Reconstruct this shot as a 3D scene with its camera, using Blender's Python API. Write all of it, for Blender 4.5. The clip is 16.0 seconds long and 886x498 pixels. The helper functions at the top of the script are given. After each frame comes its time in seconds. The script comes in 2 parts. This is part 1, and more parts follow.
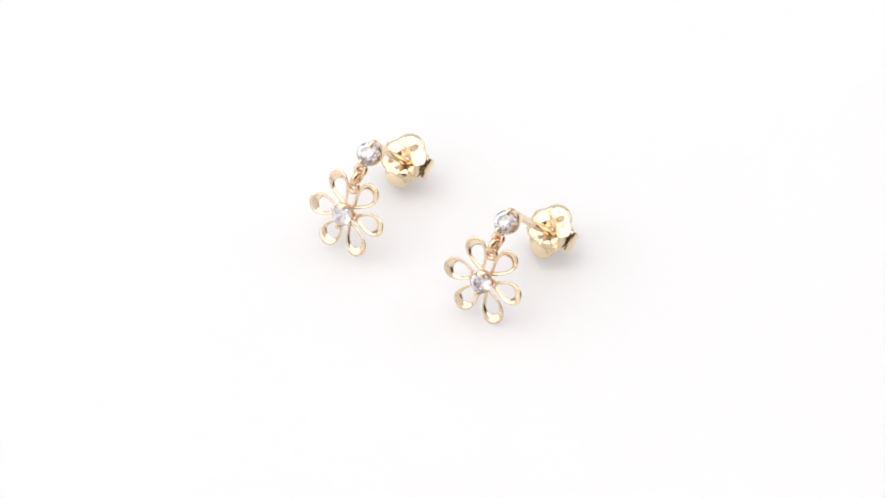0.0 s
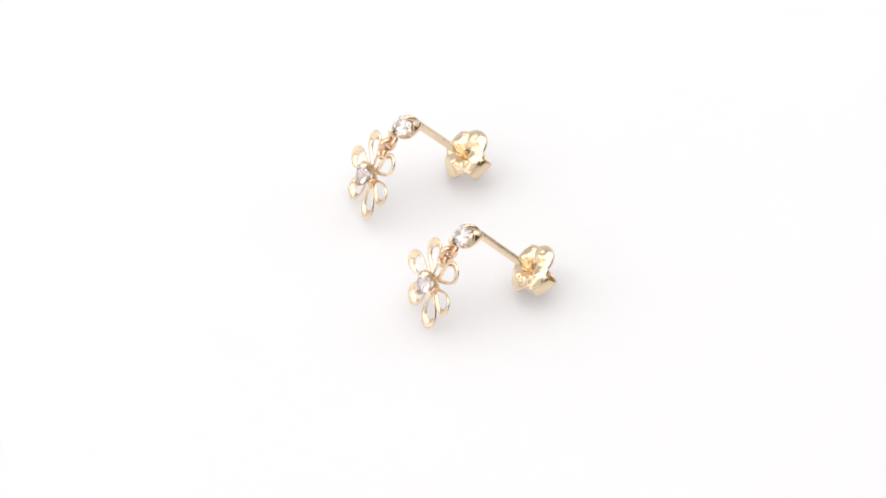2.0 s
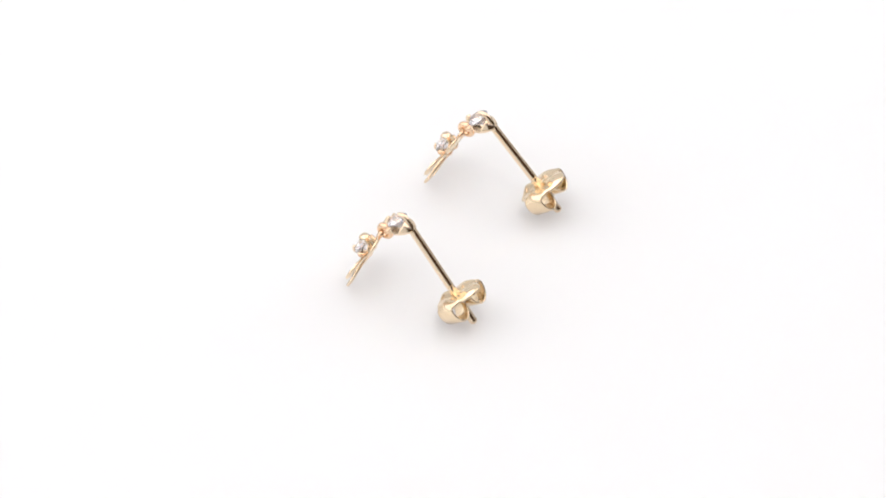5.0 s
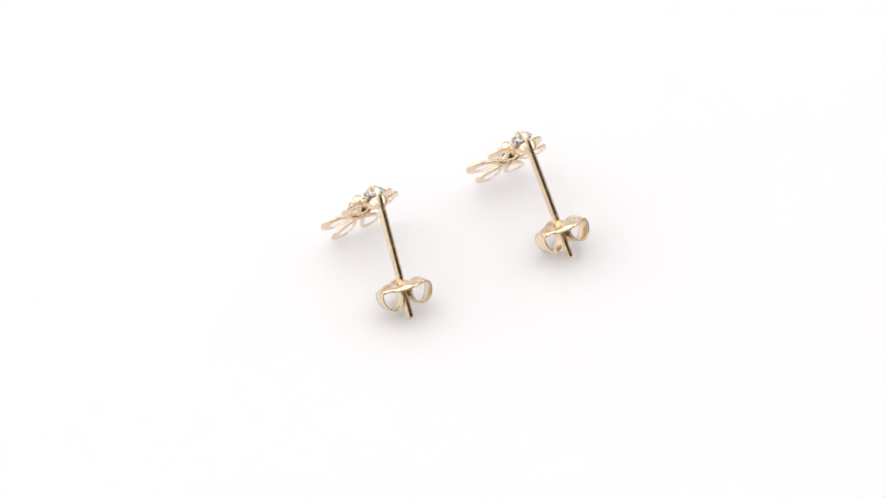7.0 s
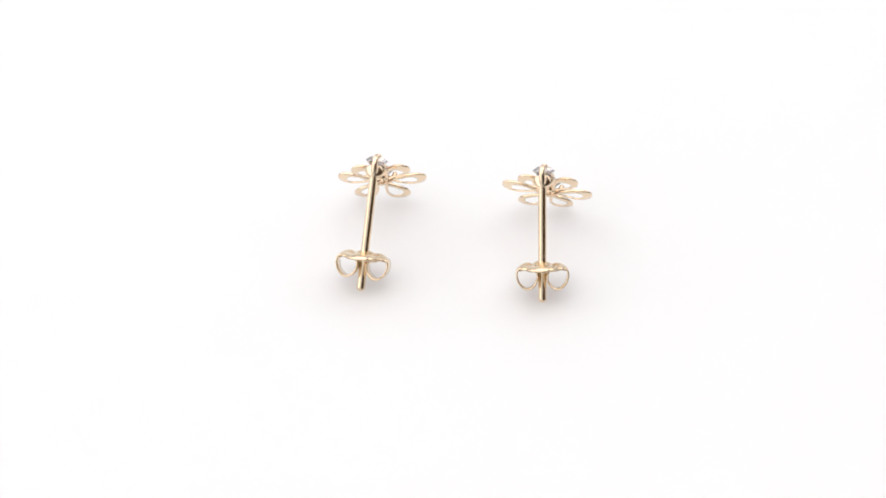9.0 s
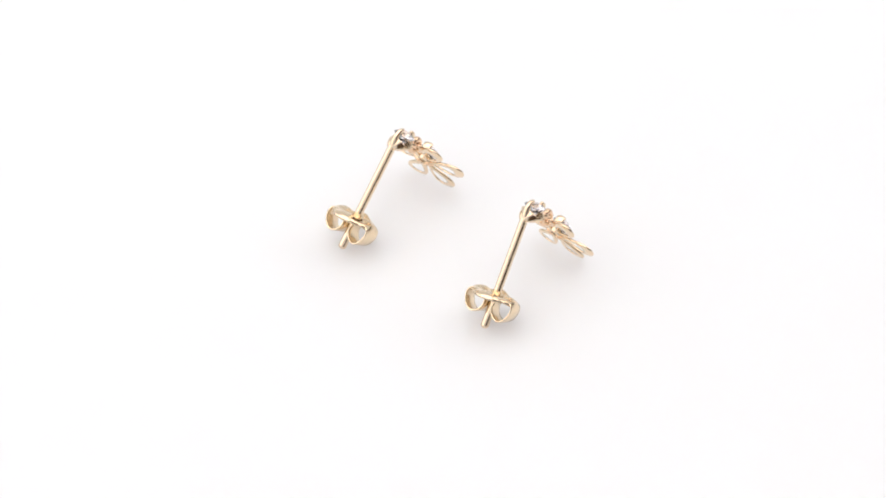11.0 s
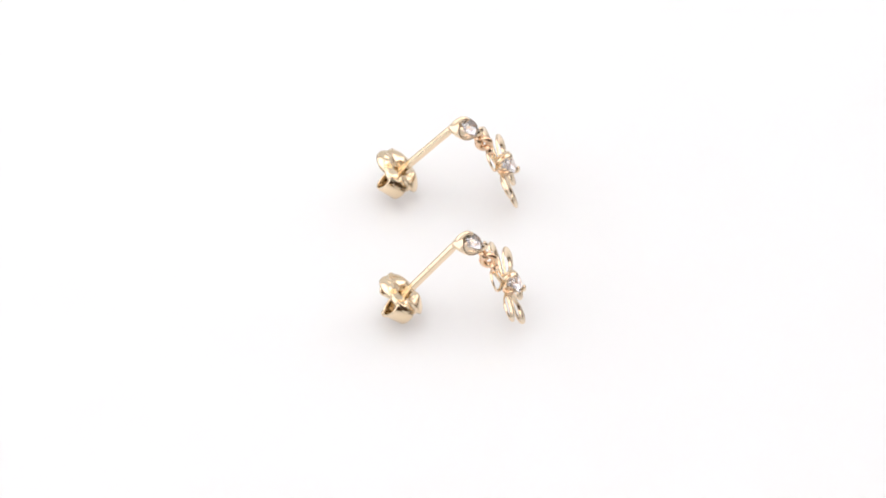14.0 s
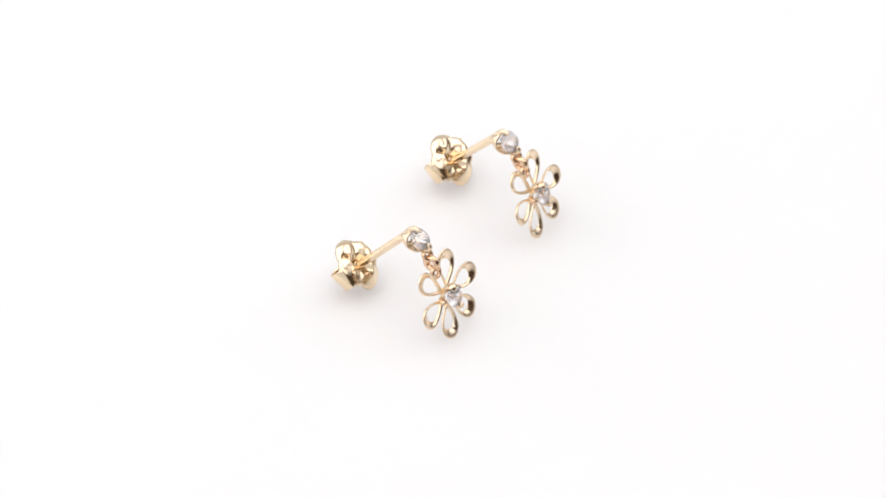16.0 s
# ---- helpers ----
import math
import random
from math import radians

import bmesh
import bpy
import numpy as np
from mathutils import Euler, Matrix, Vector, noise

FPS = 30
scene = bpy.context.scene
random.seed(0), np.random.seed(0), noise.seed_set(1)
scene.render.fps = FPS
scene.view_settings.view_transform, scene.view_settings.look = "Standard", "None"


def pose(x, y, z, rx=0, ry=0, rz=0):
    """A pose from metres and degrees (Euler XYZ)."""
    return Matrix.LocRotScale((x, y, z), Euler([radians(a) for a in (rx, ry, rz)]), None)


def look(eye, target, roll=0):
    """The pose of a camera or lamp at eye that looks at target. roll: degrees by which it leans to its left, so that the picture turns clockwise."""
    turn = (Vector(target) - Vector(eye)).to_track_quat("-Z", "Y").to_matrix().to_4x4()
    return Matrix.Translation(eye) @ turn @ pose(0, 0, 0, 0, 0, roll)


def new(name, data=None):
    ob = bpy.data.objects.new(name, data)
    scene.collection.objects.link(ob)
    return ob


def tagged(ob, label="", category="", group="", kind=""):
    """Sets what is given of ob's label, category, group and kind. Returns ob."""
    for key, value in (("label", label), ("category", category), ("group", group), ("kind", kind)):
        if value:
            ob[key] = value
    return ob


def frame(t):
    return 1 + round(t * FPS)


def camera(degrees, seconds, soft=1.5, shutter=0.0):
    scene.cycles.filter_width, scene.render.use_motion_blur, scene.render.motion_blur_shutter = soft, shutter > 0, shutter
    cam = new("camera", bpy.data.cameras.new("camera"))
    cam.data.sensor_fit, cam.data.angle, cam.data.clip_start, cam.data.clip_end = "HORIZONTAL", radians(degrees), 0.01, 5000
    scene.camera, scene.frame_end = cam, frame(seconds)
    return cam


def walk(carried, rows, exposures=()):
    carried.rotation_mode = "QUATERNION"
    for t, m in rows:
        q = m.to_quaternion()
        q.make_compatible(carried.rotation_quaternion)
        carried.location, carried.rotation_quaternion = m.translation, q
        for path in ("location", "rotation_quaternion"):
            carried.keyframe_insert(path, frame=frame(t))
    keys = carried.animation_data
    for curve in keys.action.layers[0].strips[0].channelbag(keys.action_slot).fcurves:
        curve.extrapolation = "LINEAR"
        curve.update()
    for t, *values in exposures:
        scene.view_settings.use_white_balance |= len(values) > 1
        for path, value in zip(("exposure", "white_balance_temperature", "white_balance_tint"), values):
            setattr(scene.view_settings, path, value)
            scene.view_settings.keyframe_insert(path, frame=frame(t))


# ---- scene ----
# A pair of gold flower earrings lies on a slowly turning white turntable; the camera stands still.
MM = 0.001
SECONDS = 16.0
TURN_RATE = -16.67  # degrees per second, clockwise seen from above
EYE = Vector((0.0, -0.36866, 0.35905))
PITCH, YAW = radians(44.256), radians(-0.128)
AIM = EYE + Vector((math.sin(YAW) * math.cos(PITCH), math.cos(YAW) * math.cos(PITCH), -math.sin(PITCH))) * 0.5

cam = camera(9.0, SECONDS, soft=1.7)
walk(cam, [(0.0, look(EYE, AIM)), (SECONDS, look(EYE, AIM))])

# ---- light ----
world = bpy.data.worlds.new("studio_dusk")
scene.world = world
world.use_nodes = True
world.node_tree.nodes["Background"].inputs[0].default_value = (0.9, 0.95, 1.0, 1)
world.node_tree.nodes["Background"].inputs[1].default_value = 0.05


def softbox(name, eye, target, width, height, watts, colour):
    data = bpy.data.lights.new(name, "AREA")
    data.shape, data.size, data.size_y = "RECTANGLE", width, height
    data.energy, data.color = watts, colour
    ob = new(name, data)
    ob.matrix_world = look(eye, target)
    return ob


softbox("overhead_softbox", (-0.22, -0.02, 1.25), (-0.22, -0.02, 0), 1.8, 1.66, 14.3, (1.0, 0.986, 0.988))
softbox("side_softbox", (-1.15, -0.1, 0.6), (0, -0.1, 0.5), 1.9, 1.0, 5.8, (1.0, 0.986, 0.988))
# Unseen fill added at right rear to brighten stones and clutch plates.
softbox("added_far_side_fill", (1.15, 0.58, 0.76), (0, 0.58, 0.4), 1.15, 0.95, 5.8, (1.0, 0.986, 0.988))


# ---- materials ----
def material(name):
    m = bpy.data.materials.new(name)
    m.use_nodes = True
    return m, m.node_tree.nodes, m.node_tree.links, m.node_tree.nodes["Principled BSDF"]


def noise_node(nodes, links, scale, detail=3.0):
    coord = nodes.new("ShaderNodeTexCoord")
    tex = nodes.new("ShaderNodeTexNoise")
    tex.inputs["Scale"].default_value, tex.inputs["Detail"].default_value = scale, detail
    links.new(coord.outputs["Object"], tex.inputs["Vector"])
    return tex


def ramp_node(nodes, links, source, low, high):
    ramp = nodes.new("ShaderNodeMapRange")
    ramp.inputs["To Min"].default_value, ramp.inputs["To Max"].default_value = low, high
    links.new(source, ramp.inputs["Value"])
    return ramp


def bump_node(nodes, links, source, strength, distance, bsdf):
    bump = nodes.new("ShaderNodeBump")
    bump.inputs["Strength"].default_value, bump.inputs["Distance"].default_value = strength, distance
    links.new(source, bump.inputs["Height"])
    links.new(bump.outputs["Normal"], bsdf.inputs["Normal"])


def gold(name, colour, rough_low, rough_high, relief):
    m, nodes, links, bsdf = material(name)
    bsdf.inputs["Metallic"].default_value = 1.0
    fine, coarse = noise_node(nodes, links, 5200.0), noise_node(nodes, links, 620.0, 2.0)
    mix = nodes.new("ShaderNodeMix")
    mix.data_type = "RGBA"
    mix.inputs[6].default_value = (*colour, 1)
    mix.inputs[7].default_value = (colour[0] * 0.97, colour[1] * 0.94, colour[2] * 0.88, 1)
    links.new(coarse.outputs["Fac"], mix.inputs[0])
    links.new(mix.outputs[2], bsdf.inputs["Base Color"])
    rough = ramp_node(nodes, links, fine.outputs["Fac"], rough_low, rough_high)
    links.new(rough.outputs["Result"], bsdf.inputs["Roughness"])
    both = nodes.new("ShaderNodeMath")
    both.operation = "MULTIPLY_ADD"
    both.inputs[1].default_value = 0.10
    links.new(fine.outputs["Fac"], both.inputs[0])
    links.new(coarse.outputs["Fac"], both.inputs[2])
    bump_node(nodes, links, both.outputs["Value"], relief, 0.00012, bsdf)
    return m


GOLD = gold("polished_pale_gold", (0.865, 0.71, 0.525), 0.07, 0.22, 0.12)


STAMPED = gold("stamped_pale_gold", (0.86, 0.71, 0.515), 0.1, 0.22, 0.14)
BRUSHED = gold("drawn_gold_wire", (0.865, 0.71, 0.525), 0.06, 0.17, 0.25)
# Redder base colour paints in light bounced between close gold parts.
WARM_BOUNCE_GOLD = gold("gold_with_painted_warm_bounce", (0.83, 0.6, 0.42), 0.08, 0.25, 0.2)


def gem_material():
    m, nodes, links, bsdf = material("clear_brilliant_stone")
    nodes.remove(bsdf)
    glass, glint, mix = nodes.new("ShaderNodeBsdfGlass"), nodes.new("ShaderNodeBsdfAnisotropic"), nodes.new("ShaderNodeMixShader")
    glass.inputs["IOR"].default_value, glass.inputs["Roughness"].default_value = 2.15, 0.0
    glass.inputs["Color"].default_value = (1.0, 0.985, 0.99, 1)
    glint.inputs["Color"].default_value, glint.inputs["Roughness"].default_value = (1.0, 0.97, 0.975, 1), 0.06
    mix.inputs[0].default_value = 0.08
    links.new(glass.outputs[0], mix.inputs[1])
    links.new(glint.outputs[0], mix.inputs[2])
    links.new(mix.outputs[0], nodes["Material Output"].inputs["Surface"])
    return m


GEM = gem_material()


def painted(name, colour, rough, scale, vary, relief):
    m, nodes, links, bsdf = material(name)
    tex = noise_node(nodes, links, scale)
    mix = nodes.new("ShaderNodeMix")
    mix.data_type = "RGBA"
    mix.inputs[6].default_value = (*colour, 1)
    mix.inputs[7].default_value = (*[c * vary for c in colour], 1)
    links.new(tex.outputs["Fac"], mix.inputs[0])
    links.new(mix.outputs[2], bsdf.inputs["Base Color"])
    links.new(ramp_node(nodes, links, tex.outputs["Fac"], rough * 0.85, rough * 1.15).outputs["Result"], bsdf.inputs["Roughness"])
    bump_node(nodes, links, tex.outputs["Fac"], relief, 0.0002, bsdf)
    return m


WHITE_TOP = painted("white_glossy_acrylic", (0.84, 0.836, 0.838), 0.13, 90.0, 0.985, 0.03)
milky = WHITE_TOP.node_tree.nodes["Principled BSDF"]
milky.inputs["Subsurface Weight"].default_value, milky.inputs["Subsurface Scale"].default_value = 1.0, 0.009
milky.inputs["Subsurface Radius"].default_value = (1.0, 0.98, 1.0)
WHITE_WALL = painted("white_wall_paint", (0.78, 0.78, 0.785), 0.8, 14.0, 0.96, 0.2)
# Dark brown for unseen panels that only give the gold dark reflections.
DARK_PANEL = painted("dark_brown_reflection_panel", (0.085, 0.05, 0.03), 0.9, 30.0, 0.8, 0.3)


# ---- mesh helpers (numbers in millimetres) ----
def mesh_of(name, verts, faces, smooth=True):
    data = bpy.data.meshes.new(name)
    data.from_pydata([tuple(c * MM for c in v) for v in verts], [], faces)
    bm = bmesh.new()
    bm.from_mesh(data)
    bmesh.ops.remove_doubles(bm, verts=bm.verts, dist=1e-7)
    bmesh.ops.recalc_face_normals(bm, faces=bm.faces)
    bm.to_mesh(data)
    bm.free()
    for poly in data.polygons:
        poly.use_smooth = smooth
    return data


def part(name, data, mat, parent, m=None, label=""):
    ob = new(name, data)
    if not data.materials:
        data.materials.append(mat)
    ob.parent = parent
    if m is not None:
        ob.matrix_basis = m
    return tagged(ob, label)


def frame_of(origin, x, z):
    """A pose from an origin in millimetres, its z axis and roughly its x axis."""
    z = Vector(z).normalized()
    x = Vector(x)
    x = (x - z * x.dot(z)).normalized()
    y = z.cross(x)
    m = Matrix((x, y, z)).transposed().to_4x4()
    m.translation = Vector(origin) * MM
    return m


def join_loops(loops, closed_rows=True, closed_ring=False):
    """Vertices and faces that join loops of points; each loop is closed if closed_rows."""
    verts = [p for row in loops for p in row]
    n, faces = len(loops[0]), []
    count = len(loops) if closed_ring else len(loops) - 1
    for i in range(count):
        a, b = i * n, (i + 1) % len(loops) * n
        for j in range(n if closed_rows else n - 1):
            k = (j + 1) % n
            faces.append((a + j, a + k, b + k, b + j))
    return verts, faces


def revolved(profile, steps=40):
    """A solid of revolution about z from (radius, height) pairs."""
    loops = [[(r * math.cos(2 * math.pi * k / steps), r * math.sin(2 * math.pi * k / steps), h) for k in range(steps)] for r, h in profile]
    verts, faces = join_loops(loops)
    if profile[0][0] > 1e-6:
        faces.append(tuple(range(steps)))
    if profile[-1][0] > 1e-6:
        faces.append(tuple(range(len(verts) - steps, len(verts))))
    return verts, faces


def smooth_path(points, per=8):
    """A Catmull-Rom path through the points."""
    pts = [Vector(p) for p in points]
    pts = [pts[0] * 2 - pts[1], *pts, pts[-1] * 2 - pts[-2]]
    out = []
    for i in range(1, len(pts) - 2):
        a, b, c, d = pts[i - 1:i + 3]
        for s in range(per):
            t = s / per
            out.append(0.5 * (2 * b + (c - a) * t + (2 * a - 5 * b + 4 * c - d) * t * t + (3 * b - a - 3 * c + d) * t ** 3))
    return out + [pts[-2]]


def swept(points, radii, wide=1.0, steps=14, per=8):
    """A round-ended wire through points in the x-z plane; radii at its points; wide stretches it along y."""
    path = smooth_path(points, per)
    loops = []
    for i, p in enumerate(path):
        s = i / (len(path) - 1) * (len(radii) - 1)
        k = min(int(s), len(radii) - 2)
        r = radii[k] + (radii[k + 1] - radii[k]) * (s - k)
        t = (path[min(i + 1, len(path) - 1)] - path[max(i - 1, 0)]).normalized()
        side = Vector((0, 1, 0))
        up = t.cross(side).normalized()
        ring = [(p + side * (r * wide * math.cos(a)) + up * (r * math.sin(a))) for a in [2 * math.pi * j / steps for j in range(steps)]]
        if i == 0 or i == len(path) - 1:
            out = -t if i == 0 else t
            caps = [[c + (p - c) * (1 - math.cos(f)) + out * (r * math.sin(f)) for c in ring] for f in (1.4, 1.0, 0.5)]
            loops += [*caps, ring] if i == 0 else [ring, *caps[::-1]]
        else:
            loops.append(ring)
    verts, faces = join_loops(loops)
    n = steps
    return verts, faces + [tuple(range(n)), tuple(range(len(verts) - n, len(verts)))]


def ring_mesh(name, big, small, steps=36, around=14):
    loops = []
    for k in range(steps):
        a = 2 * math.pi * k / steps
        loops.append([((big + small * math.cos(b)) * math.cos(a), (big + small * math.cos(b)) * math.sin(a), small * math.sin(b)) for b in [2 * math.pi * j / around for j in range(around)]])
    return mesh_of(name, *join_loops(loops, closed_ring=True))


# ---- jewellery pieces ----
def brilliant(name, r):
    """A round brilliant cut: table, star, kite and girdle facets above, long facets below."""
    def at(radius, height, eighths):
        a = math.pi * eighths / 8
        return (radius * r * math.cos(a), radius * r * math.sin(a), height * r)
    faces, verts = [], []

    def face(*points):
        faces.append(tuple(range(len(verts), len(verts) + len(points))))
        verts.extend(points)
    face(*[at(0.56, 0.34, 2 * k) for k in range(8)])
    for k in range(8):
        e = 2 * k
        t0, t1, m0, m1 = at(0.56, 0.34, e), at(0.56, 0.34, e + 2), at(0.79, 0.2, e + 1), at(0.79, 0.2, e - 1)
        g0, g1, g2 = at(1, 0.03, e), at(1, 0.03, e + 1), at(1, 0.03, e + 2)
        face(t0, m0, t1)
        face(t0, m1, g0, m0)
        face(m0, g0, g1)
        face(m0, g1, g2)
        b0, b1, b2 = at(1, -0.03, e), at(1, -0.03, e + 1), at(1, -0.03, e + 2)
        face(g0, b0, b1, g1)
        face(g1, b1, b2, g2)
        low0, low1, culet = at(0.22, -0.7, e), at(0.22, -0.7, e + 2), (0, 0, -0.89 * r)
        face(b1, b0, low0)
        face(b2, b1, low1)
        face(b1, low0, culet, low1)
    data = mesh_of(name, verts, faces, smooth=False)
    data.materials.append(GEM)
    return data


def cup_mesh(name, low_r, high_r, low, high, scallop, wall=0.17, steps=48, lean=0.0, pierced=False):
    """A gold collet: a bowl whose rim rises at its two claws and dips between them."""
    outer, inner = [], []
    for i in range(9):
        s = i / 8
        ring_o, ring_i = [], []
        for k in range(steps):
            a = 2 * math.pi * k / steps
            top = high - scallop * math.sin(a) ** 2
            h = low + (top - low) * s
            r = low_r + (high_r - low_r) * math.sin(min(1.0, s * 1.02) * math.pi / 2) ** 0.85
            x = lean * (1 - s) ** 1.3
            ring_o.append((x + r * math.cos(a), r * math.sin(a), h))
            ring_i.append((x + (r - wall) * math.cos(a), (r - wall) * math.sin(a), h + (0.1 if i == 0 else 0.0)))
        outer.append(ring_o)
        inner.append(ring_i)
    verts, faces = join_loops(outer + inner[::-1], closed_ring=pierced)
    n = len(verts)
    return mesh_of(name, verts, faces if pierced else faces + [tuple(range(steps)), tuple(range(n - steps, n))])


def petal_mesh():
    """An open teardrop band along +x, broad and dished at its tip, narrow at its root."""
    steps, loops = 64, []
    r0, r1 = 0.55, 4.22
    for k in range(steps):
        f = 2 * math.pi * k / steps
        s = (1 - math.cos(f)) / 2
        ox, oy = r0 + (r1 - r0) * s, 1.41 * math.sin(f) * s ** 0.6
        ix, iy = r0 + 0.6 + (r1 - 0.88 - r0 - 0.6) * s, 0.93 * math.sin(f) * s ** 0.68
        tip = s ** 3
        lift = 0.10 * tip
        sect = [(0.03, 0.01), (0.0, -0.08), (0.05, -0.16), (0.5, -0.21 - 0.07 * tip), (0.95, -0.22 - 0.1 * tip), (1.0, -0.17 - 0.13 * tip),
                (0.95, -0.09 - 0.15 * tip), (0.55, -0.01 - 0.11 * tip), (0.12, 0.05)]
        loops.append([(ox + (ix - ox) * q, oy + (iy - oy) * q, h + lift) for q, h in sect])
    return mesh_of("petal", *join_loops(loops, closed_ring=True))


def post_mesh():
    """A straight ear wire along +z with two fine grooves and a rounded end."""
    r = 0.375
    profile = [(r * 0.9, -0.15), (r * 0.97, -0.05), (r, 0.05)]
    for g in (0.25, 3.7, 6.4):
        profile += [(r, g - 0.12), (r, g - 0.07), (r * 0.97, g - 0.03), (r * 0.97, g + 0.03), (r, g + 0.07), (r, g + 0.12)]
    end = 10.6
    profile += [(r, end - 0.4), (r, end - 0.3)] + [(r * math.cos(a), end - 0.3 + 0.3 * math.sin(a)) for a in (0.4, 0.8, 1.2, 1.45)]
    return mesh_of("post", *revolved(profile, 28))


def clutch_edge(a):
    """Outline of the quatrefoil plate: side lobes short, upper and lower lobes longer."""
    return 2.06 + (0.25 * math.cos(a) ** 2 + (0.5 if a % (2 * math.pi) < math.pi else 0.64) * math.sin(a) ** 2) * abs(math.cos(2 * a)) ** 0.8 + 0.03 * math.cos(2 * a + 0.6)


def clutch_height(x, y):
    """Relief of the clutch plate along the post; smaller is nearer the front."""
    r = math.hypot(x, y)
    h = 0.45 * math.exp(-(r / 0.62) ** 2)
    for cx, cy, dome, dimple in ((1.3, 0.05, 0.34, 0.04), (-1.3, -0.05, 0.34, 0.04), (0.05, 1.7, 0.45, 0.2), (-0.05, -1.45, 0.48, 0.0)):
        d = (x - cx) ** 2 + (y - cy) ** 2
        h += dimple * math.exp(-d / 0.14) - dome * math.exp(-d / 0.5)
    rim = max(0.0, (r - clutch_edge(math.atan2(y, x)) + 0.3) / 0.3)
    h += 0.14 * rim ** 2
    h += 0.03 * math.sin(4.3 * x + 1.0) * math.sin(3.7 * y + 0.5)
    h += 0.35 * max(0.0, abs(x) - 1.6) ** 2 + 0.08 * max(0.0, y - 1.0) ** 2 + 0.2 * max(0.0, -y - 0.9) ** 2
    return h


def clutch_plate_mesh():
    rings, steps, loops = 26, 96, []
    for side in (0, 1):
        rows = []
        for i in range(rings):
            row = []
            for k in range(steps):
                a = 2 * math.pi * k / steps
                r = 0.34 + (clutch_edge(a) - 0.34) * i / (rings - 1)
                x, y = r * math.cos(a), r * math.sin(a)
                row.append((x, y, clutch_height(x, y) + 0.17 * side))
            rows.append(row)
        loops += rows if side == 0 else rows[::-1]
    return mesh_of("clutch", *join_loops(loops, closed_ring=True))


def curl_mesh():
    """One rolled wing of the clutch: a strip that curls back from the plate to grip the post."""
    path = smooth_path([(1.9, 0, 0.12), (2.24, 0, 0.36), (2.32, 0, 0.95), (2.04, 0, 1.65), (1.45, 0, 2.08),
                        (0.82, 0, 1.85), (0.47, 0, 1.25), (0.5, 0, 0.65), (0.85, 0, 0.25)], 7)
    loops = []
    for i, p in enumerate(path):
        t = (path[min(i + 1, len(path) - 1)] - path[max(i - 1, 0)]).normalized()
        up = t.cross(Vector((0, 1, 0))) * 0.09
        s = i / (len(path) - 1)
        w = 0.98 + 0.05 * math.sin(math.pi * s) - 0.2 * s
        sect = [(-w, -0.6), (-w + 0.08, -1), (w - 0.08, -1), (w, -0.6), (w, 0.6), (w - 0.08, 1), (-w + 0.08, 1), (-w, 0.6)]
        loops.append([p + Vector((0, y, 0)) + up * q for y, q in sect])
    verts, faces = join_loops(loops)
    n = len(verts)
    return mesh_of("curl", verts, faces + [tuple(range(8)), tuple(range(n - 8, n))])


POST, PETAL, PLATE, CURL = post_mesh(), petal_mesh(), clutch_plate_mesh(), curl_mesh()
HEAD_CUP = cup_mesh("setting", 0.58, 1.1, -0.1, 1.0, 0.58, lean=-0.8, pierced=True)
HEAD_GEM = brilliant("gemstone", 1.03)
HEAD_BACK_CLAW = mesh_of("claw", *swept([(0.02, 0, -0.1), (-0.12, 0, 0.5), (-0.14, 0, 1.1), (0.0, 0, 1.56), (0.34, 0, 1.76)], [0.33, 0.31, 0.27, 0.23, 0.18], 1.0))
HEAD_FRONT_CLAW = mesh_of("claw", *swept([(1.75, 0, 0.35), (2.14, 0, 0.8), (2.26, 0, 1.25), (2.16, 0, 1.56), (1.9, 0, 1.68)], [0.26, 0.25, 0.22, 0.21, 0.17], 1.15))
EYELET, LINK = ring_mesh("eyelet", 0.45, 0.23), ring_mesh("link", 0.56, 0.31)
HUB = cup_mesh("flower", 0.62, 0.8, -0.3, 0.42, 0.3, pierced=True)
FLOWER_GEM = brilliant("gemstone", 1.02)
FLOWER_CLAW = mesh_of("claw", *swept([(0.66, 0, -0.12), (0.94, 0, 0.35), (1.16, 0, 0.85), (1.14, 0, 1.16), (0.92, 0, 1.32)], [0.22, 0.22, 0.2, 0.2, 0.17], 1.2))
SIDE_CLAW = mesh_of("claw", *swept([(0.5, 0, -0.2), (0.85, 0, -0.05), (1.1, 0, 0.2), (1.22, 0, 0.5)], [0.26, 0.26, 0.25, 0.22], 1.2))
FLOWER_TOP_CLAW = mesh_of("claw", *swept([(0.66, 0, -0.12), (0.92, 0, 0.35), (1.1, 0, 0.85), (1.06, 0, 1.16), (0.8, 0, 1.32)], [0.2, 0.2, 0.18, 0.17, 0.14], 2.5))


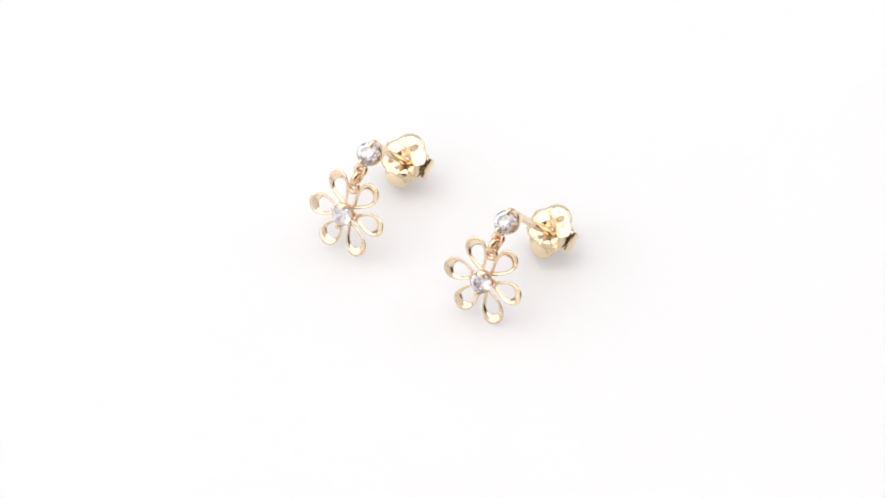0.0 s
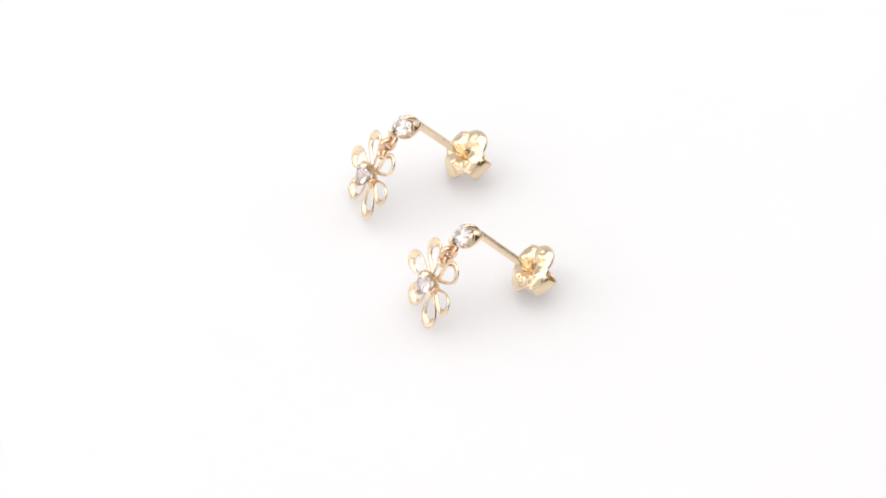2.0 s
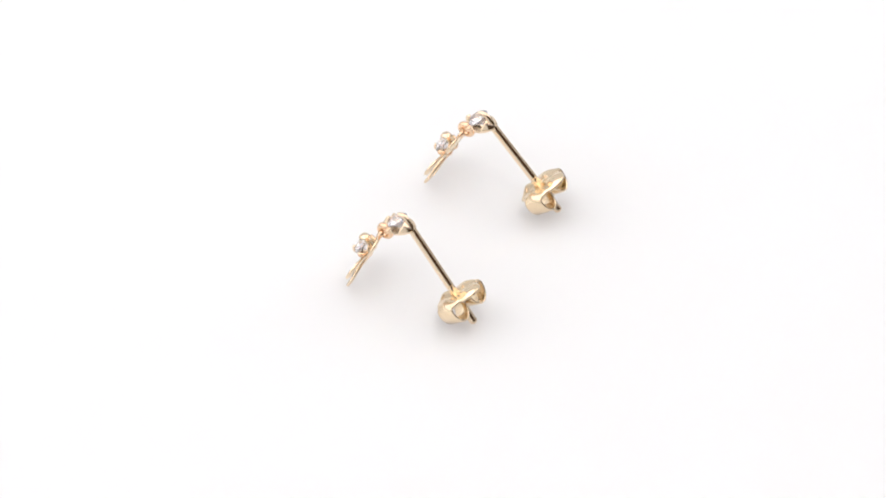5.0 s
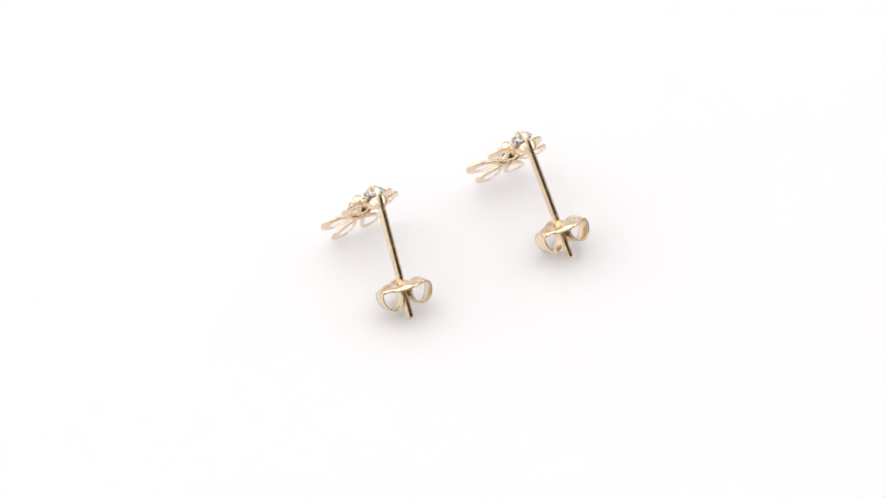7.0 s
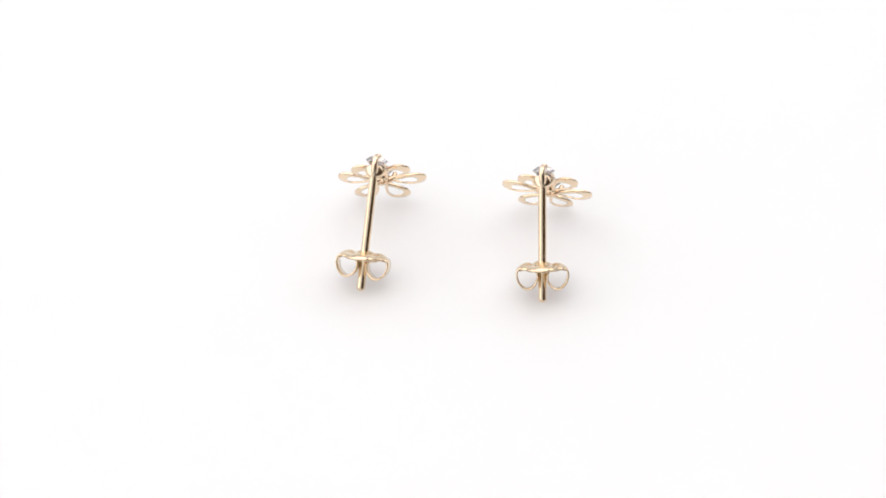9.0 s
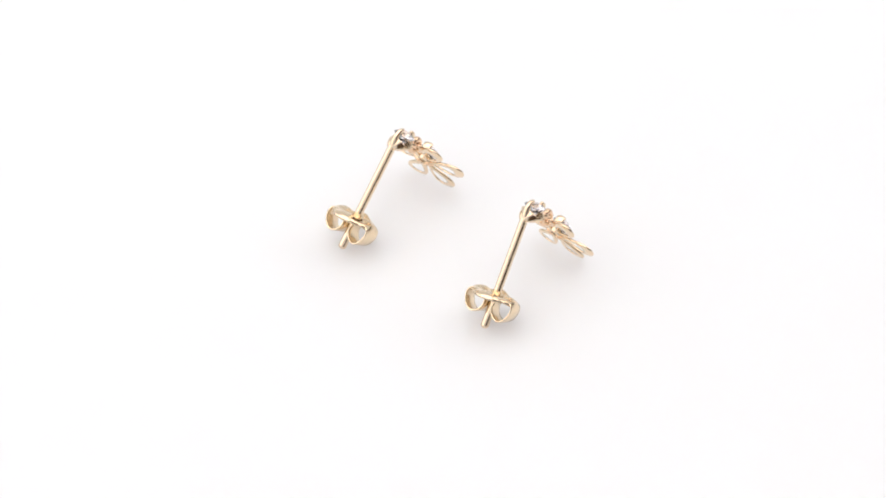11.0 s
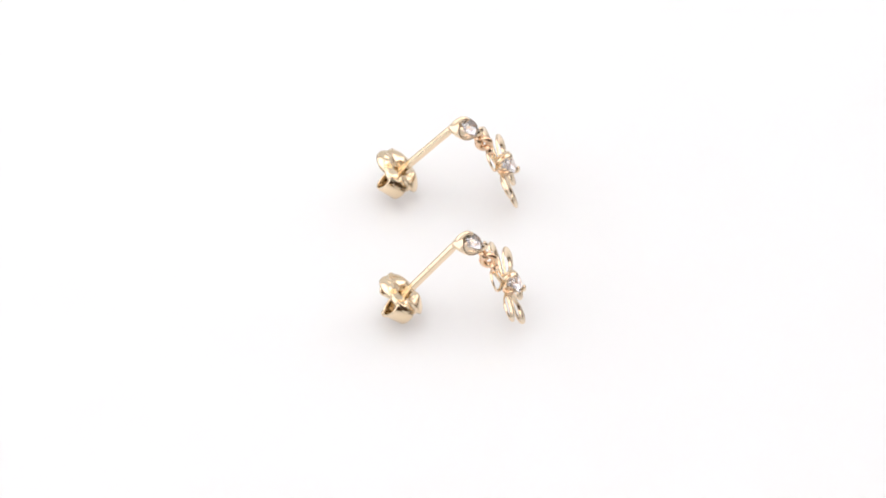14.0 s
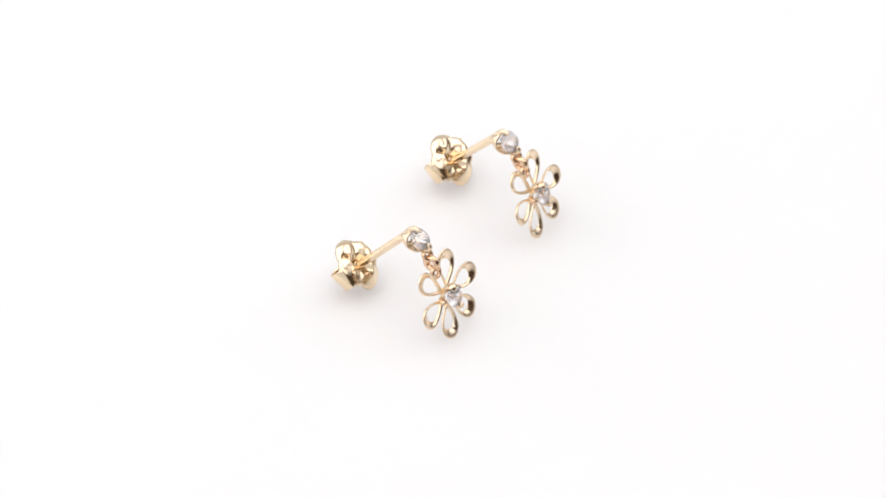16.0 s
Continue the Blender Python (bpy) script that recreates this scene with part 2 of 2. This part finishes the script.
def earring(base, joint, post_dir, down, centre, normal, link_dir, petals, label):
    """A stud whose flower hangs from a stone setting; all places in millimetres on the turntable at its first position."""
    thing = tagged(new("earring"), label, "earring", "pair of earrings")
    base = Vector((*base, 0))
    lift = Vector((0, 0, 0.03))

    def local(p):
        return Vector(p) - base + lift
    axis = Vector(post_dir).normalized()
    part("post", POST, BRUSHED, thing, frame_of(local(joint), down, axis), "straight polished gold ear post")
    # stone setting at the top of the post
    head = part("setting", HEAD_CUP, GOLD, thing, frame_of(local(joint), down, -axis) @ Matrix.Translation((1.02 * MM, 0, 0)), "scalloped gold stone setting")
    back = Matrix.Translation((-1.02 * MM, 0, 0))
    part("gemstone", HEAD_GEM, GEM, head, pose(0, 0, 1.28 * MM, 0, 0, 11), "clear round brilliant-cut stone")
    part("claw", HEAD_BACK_CLAW, GOLD, head, back)
    part("claw", HEAD_FRONT_CLAW, GOLD, head, back)
    part("eyelet", EYELET, WARM_BOUNCE_GOLD, head, back @ pose(2.62 * MM, 0, 0.62 * MM, 0, 12, 0))
    # the hanging flower
    fm = frame_of(local(centre), link_dir, normal)
    flower = part("flower", HUB, GOLD, thing, fm, "openwork six-petal gold flower")
    for angle, reach, rise in petals:
        tilt = -math.degrees(math.asin(rise / reach))
        part("petal", PETAL, GOLD, flower, pose(0, 0, 0, 0, 0, angle) @ pose(0, 0, 0, 0, tilt, 0) @ Matrix.Diagonal((reach / 4.12, 1, 1, 1)))
    part("gemstone", FLOWER_GEM, GEM, flower, pose(0, 0, 0.92 * MM, 0, 0, 4), "clear round brilliant-cut stone")
    part("claw", FLOWER_TOP_CLAW, GOLD, flower)
    part("claw", FLOWER_CLAW, GOLD, flower, pose(0, 0, 0, 0, 0, 180))
    part("claw", SIDE_CLAW, WARM_BOUNCE_GOLD, flower, pose(0, 0, 0, 0, 0, 88))
    part("claw", SIDE_CLAW, WARM_BOUNCE_GOLD, flower, pose(0, 0, 0, 0, 0, -88))
    part("eyelet", EYELET, WARM_BOUNCE_GOLD, flower, pose(2.6 * MM, 0, -0.1 * MM))
    # the link between setting and flower
    hm = frame_of(local(joint), down, -axis)
    a, b = hm @ Vector((2.8 * MM, 0, 0.62 * MM)), fm @ Vector((2.9 * MM, 0, -0.15 * MM))
    side = hm.to_3x3() @ Vector((0, 1, 0))
    part("link", LINK, WARM_BOUNCE_GOLD, thing, frame_of((a + b) / 2 / MM, b - a, side), "small gold jump ring, warm bounced light put into its colour")
    # butterfly clutch on the post
    level = Vector((0, 0, 1)).cross(axis)
    clutch = part("clutch", PLATE, STAMPED, thing, frame_of(local(Vector(joint) + axis * 7.25), level, axis) @ pose(0, 0.22 * MM, 0), "embossed gold butterfly clutch")
    part("curl", CURL, STAMPED, clutch)
    part("curl", CURL, STAMPED, clutch, pose(0, 0, 0, 0, 0, 180))
    return thing, base * MM


# ---- the place ----
def slab(name, verts, mat, label):
    faces = [(0, 1, 2, 3), (7, 6, 5, 4), (0, 4, 5, 1), (1, 5, 6, 2), (2, 6, 7, 3), (3, 7, 4, 0)]
    ob = new(name, mesh_of(name, verts, faces, smooth=False))
    ob.data.materials.append(mat)
    return tagged(ob, label, kind="structure")


def box(name, x0, y0, z0, x1, y1, z1, mat, label):
    return slab(name, [(x0, y0, z0), (x1, y0, z0), (x1, y1, z0), (x0, y1, z0), (x0, y0, z1), (x1, y0, z1), (x1, y1, z1), (x0, y1, z1)], mat, label)


box("floor", -1300, -1300, -60, 1300, 1300, -40, WHITE_WALL, "white tabletop under the turntable")
box("wall_north", -1300, 1200, -40, 1300, 1300, 1300, WHITE_WALL, "plain white studio wall")
box("wall_west", -1300, -1200, -40, -1200, 1200, 1300, WHITE_WALL, "plain white studio wall")
# Added low dark strip, out of view: darkens reflections on the posts.
box("dark_panel_east_low", 1200, -100, -40, 1300, 1200, 180, DARK_PANEL, "unseen dark strip added low on the right for the gold to reflect")
box("wall_east", 1200, -100, 180, 1300, 1200, 1300, WHITE_WALL, "plain white studio wall")
# Added dark panel, out of view: dark edges on right-facing gold.
box("dark_panel_east_front", 1200, -1200, -40, 1300, -100, 1300, DARK_PANEL, "unseen dark panel added at front right for the gold to reflect")
box("wall_south", -1300, -1300, -40, 130, -1200, 1300, WHITE_WALL, "plain white studio wall")
# Added dark panel, out of view: the dark streak along the posts.
box("dark_panel_south", 130, -1300, -40, 1300, -1200, 1300, DARK_PANEL, "unseen dark panel added behind the camera for the gold to reflect")
box("ceiling", -1300, -1300, 1300, 1300, 1300, 1400, WHITE_WALL, "plain white studio ceiling")


def turntable():
    thing = tagged(new("turntable"), "round milky white glossy acrylic turntable under two earrings", "turntable")
    thing.matrix_basis = pose(0, 0, -40 * MM)
    disc = [(148, 25), (149.3, 25.4), (150, 26.5), (150, 38.5), (149.3, 39.6), (148, 40), (75, 40)]
    part("plate", mesh_of("plate", *revolved([(75, 25), *disc], 128)), WHITE_TOP, thing)
    part("foot", mesh_of("foot", *revolved([(110, 0), (112, 2), (112, 20), (108, 25)], 96)), WHITE_WALL, thing, None, "low white round base")
    for ob in thing.children:
        for poly in ob.data.polygons:
            poly.use_smooth = False
    return thing


disc = turntable()
first, first_base = earring((-7.0, 5.0), (-6.761, 4.568, 8.383), (0.310, 0.546, -0.778), (-0.502, -0.578, -0.643),
                            (-9.564, 0.974, 3.414), (-0.5573, -0.7226, 0.409), (0.2137, 0.3511, 0.9116),
                            ((-33.8, 4.09, -0.17), (-89, 4.15, 0.2), (-147, 4.05, -0.07), (153.6, 3.9, 0.11), (95.2, 3.99, 0.15), (33.6, 4.04, -0.02)),
                            "pale gold flower stud earring with clear stones, leaning on its post")
second, second_base = earring((6.0, -4.5), (5.72, -4.284, 8.288), (0.4136, 0.4898, -0.7671), (-0.495, -0.577, -0.649),
                              (2.947, -7.802, 3.553), (-0.4495, -0.8033, 0.3906), (0.2052, 0.3327, 0.9204),
                              ((-34, 4.02, -0.18), (-93.4, 3.97, 0.42), (-151.3, 4.12, -0.04), (149.4, 4.03, -0.2), (89.8, 4.03, 0.13), (32.1, 3.98, -0.19)),
                              "pale gold flower stud earring, post turned slightly wider")


def motions():
    steps = 64
    for thing, base in ((disc, Vector((0, 0, -40 * MM))), (first, first_base), (second, second_base)):
        rows = []
        for k in range(steps + 1):
            t = SECONDS * k / steps
            turn = Matrix.Rotation(radians(TURN_RATE * t), 4, "Z")
            rows.append((t, turn @ Matrix.Translation(base)))
        walk(thing, rows)


motions()
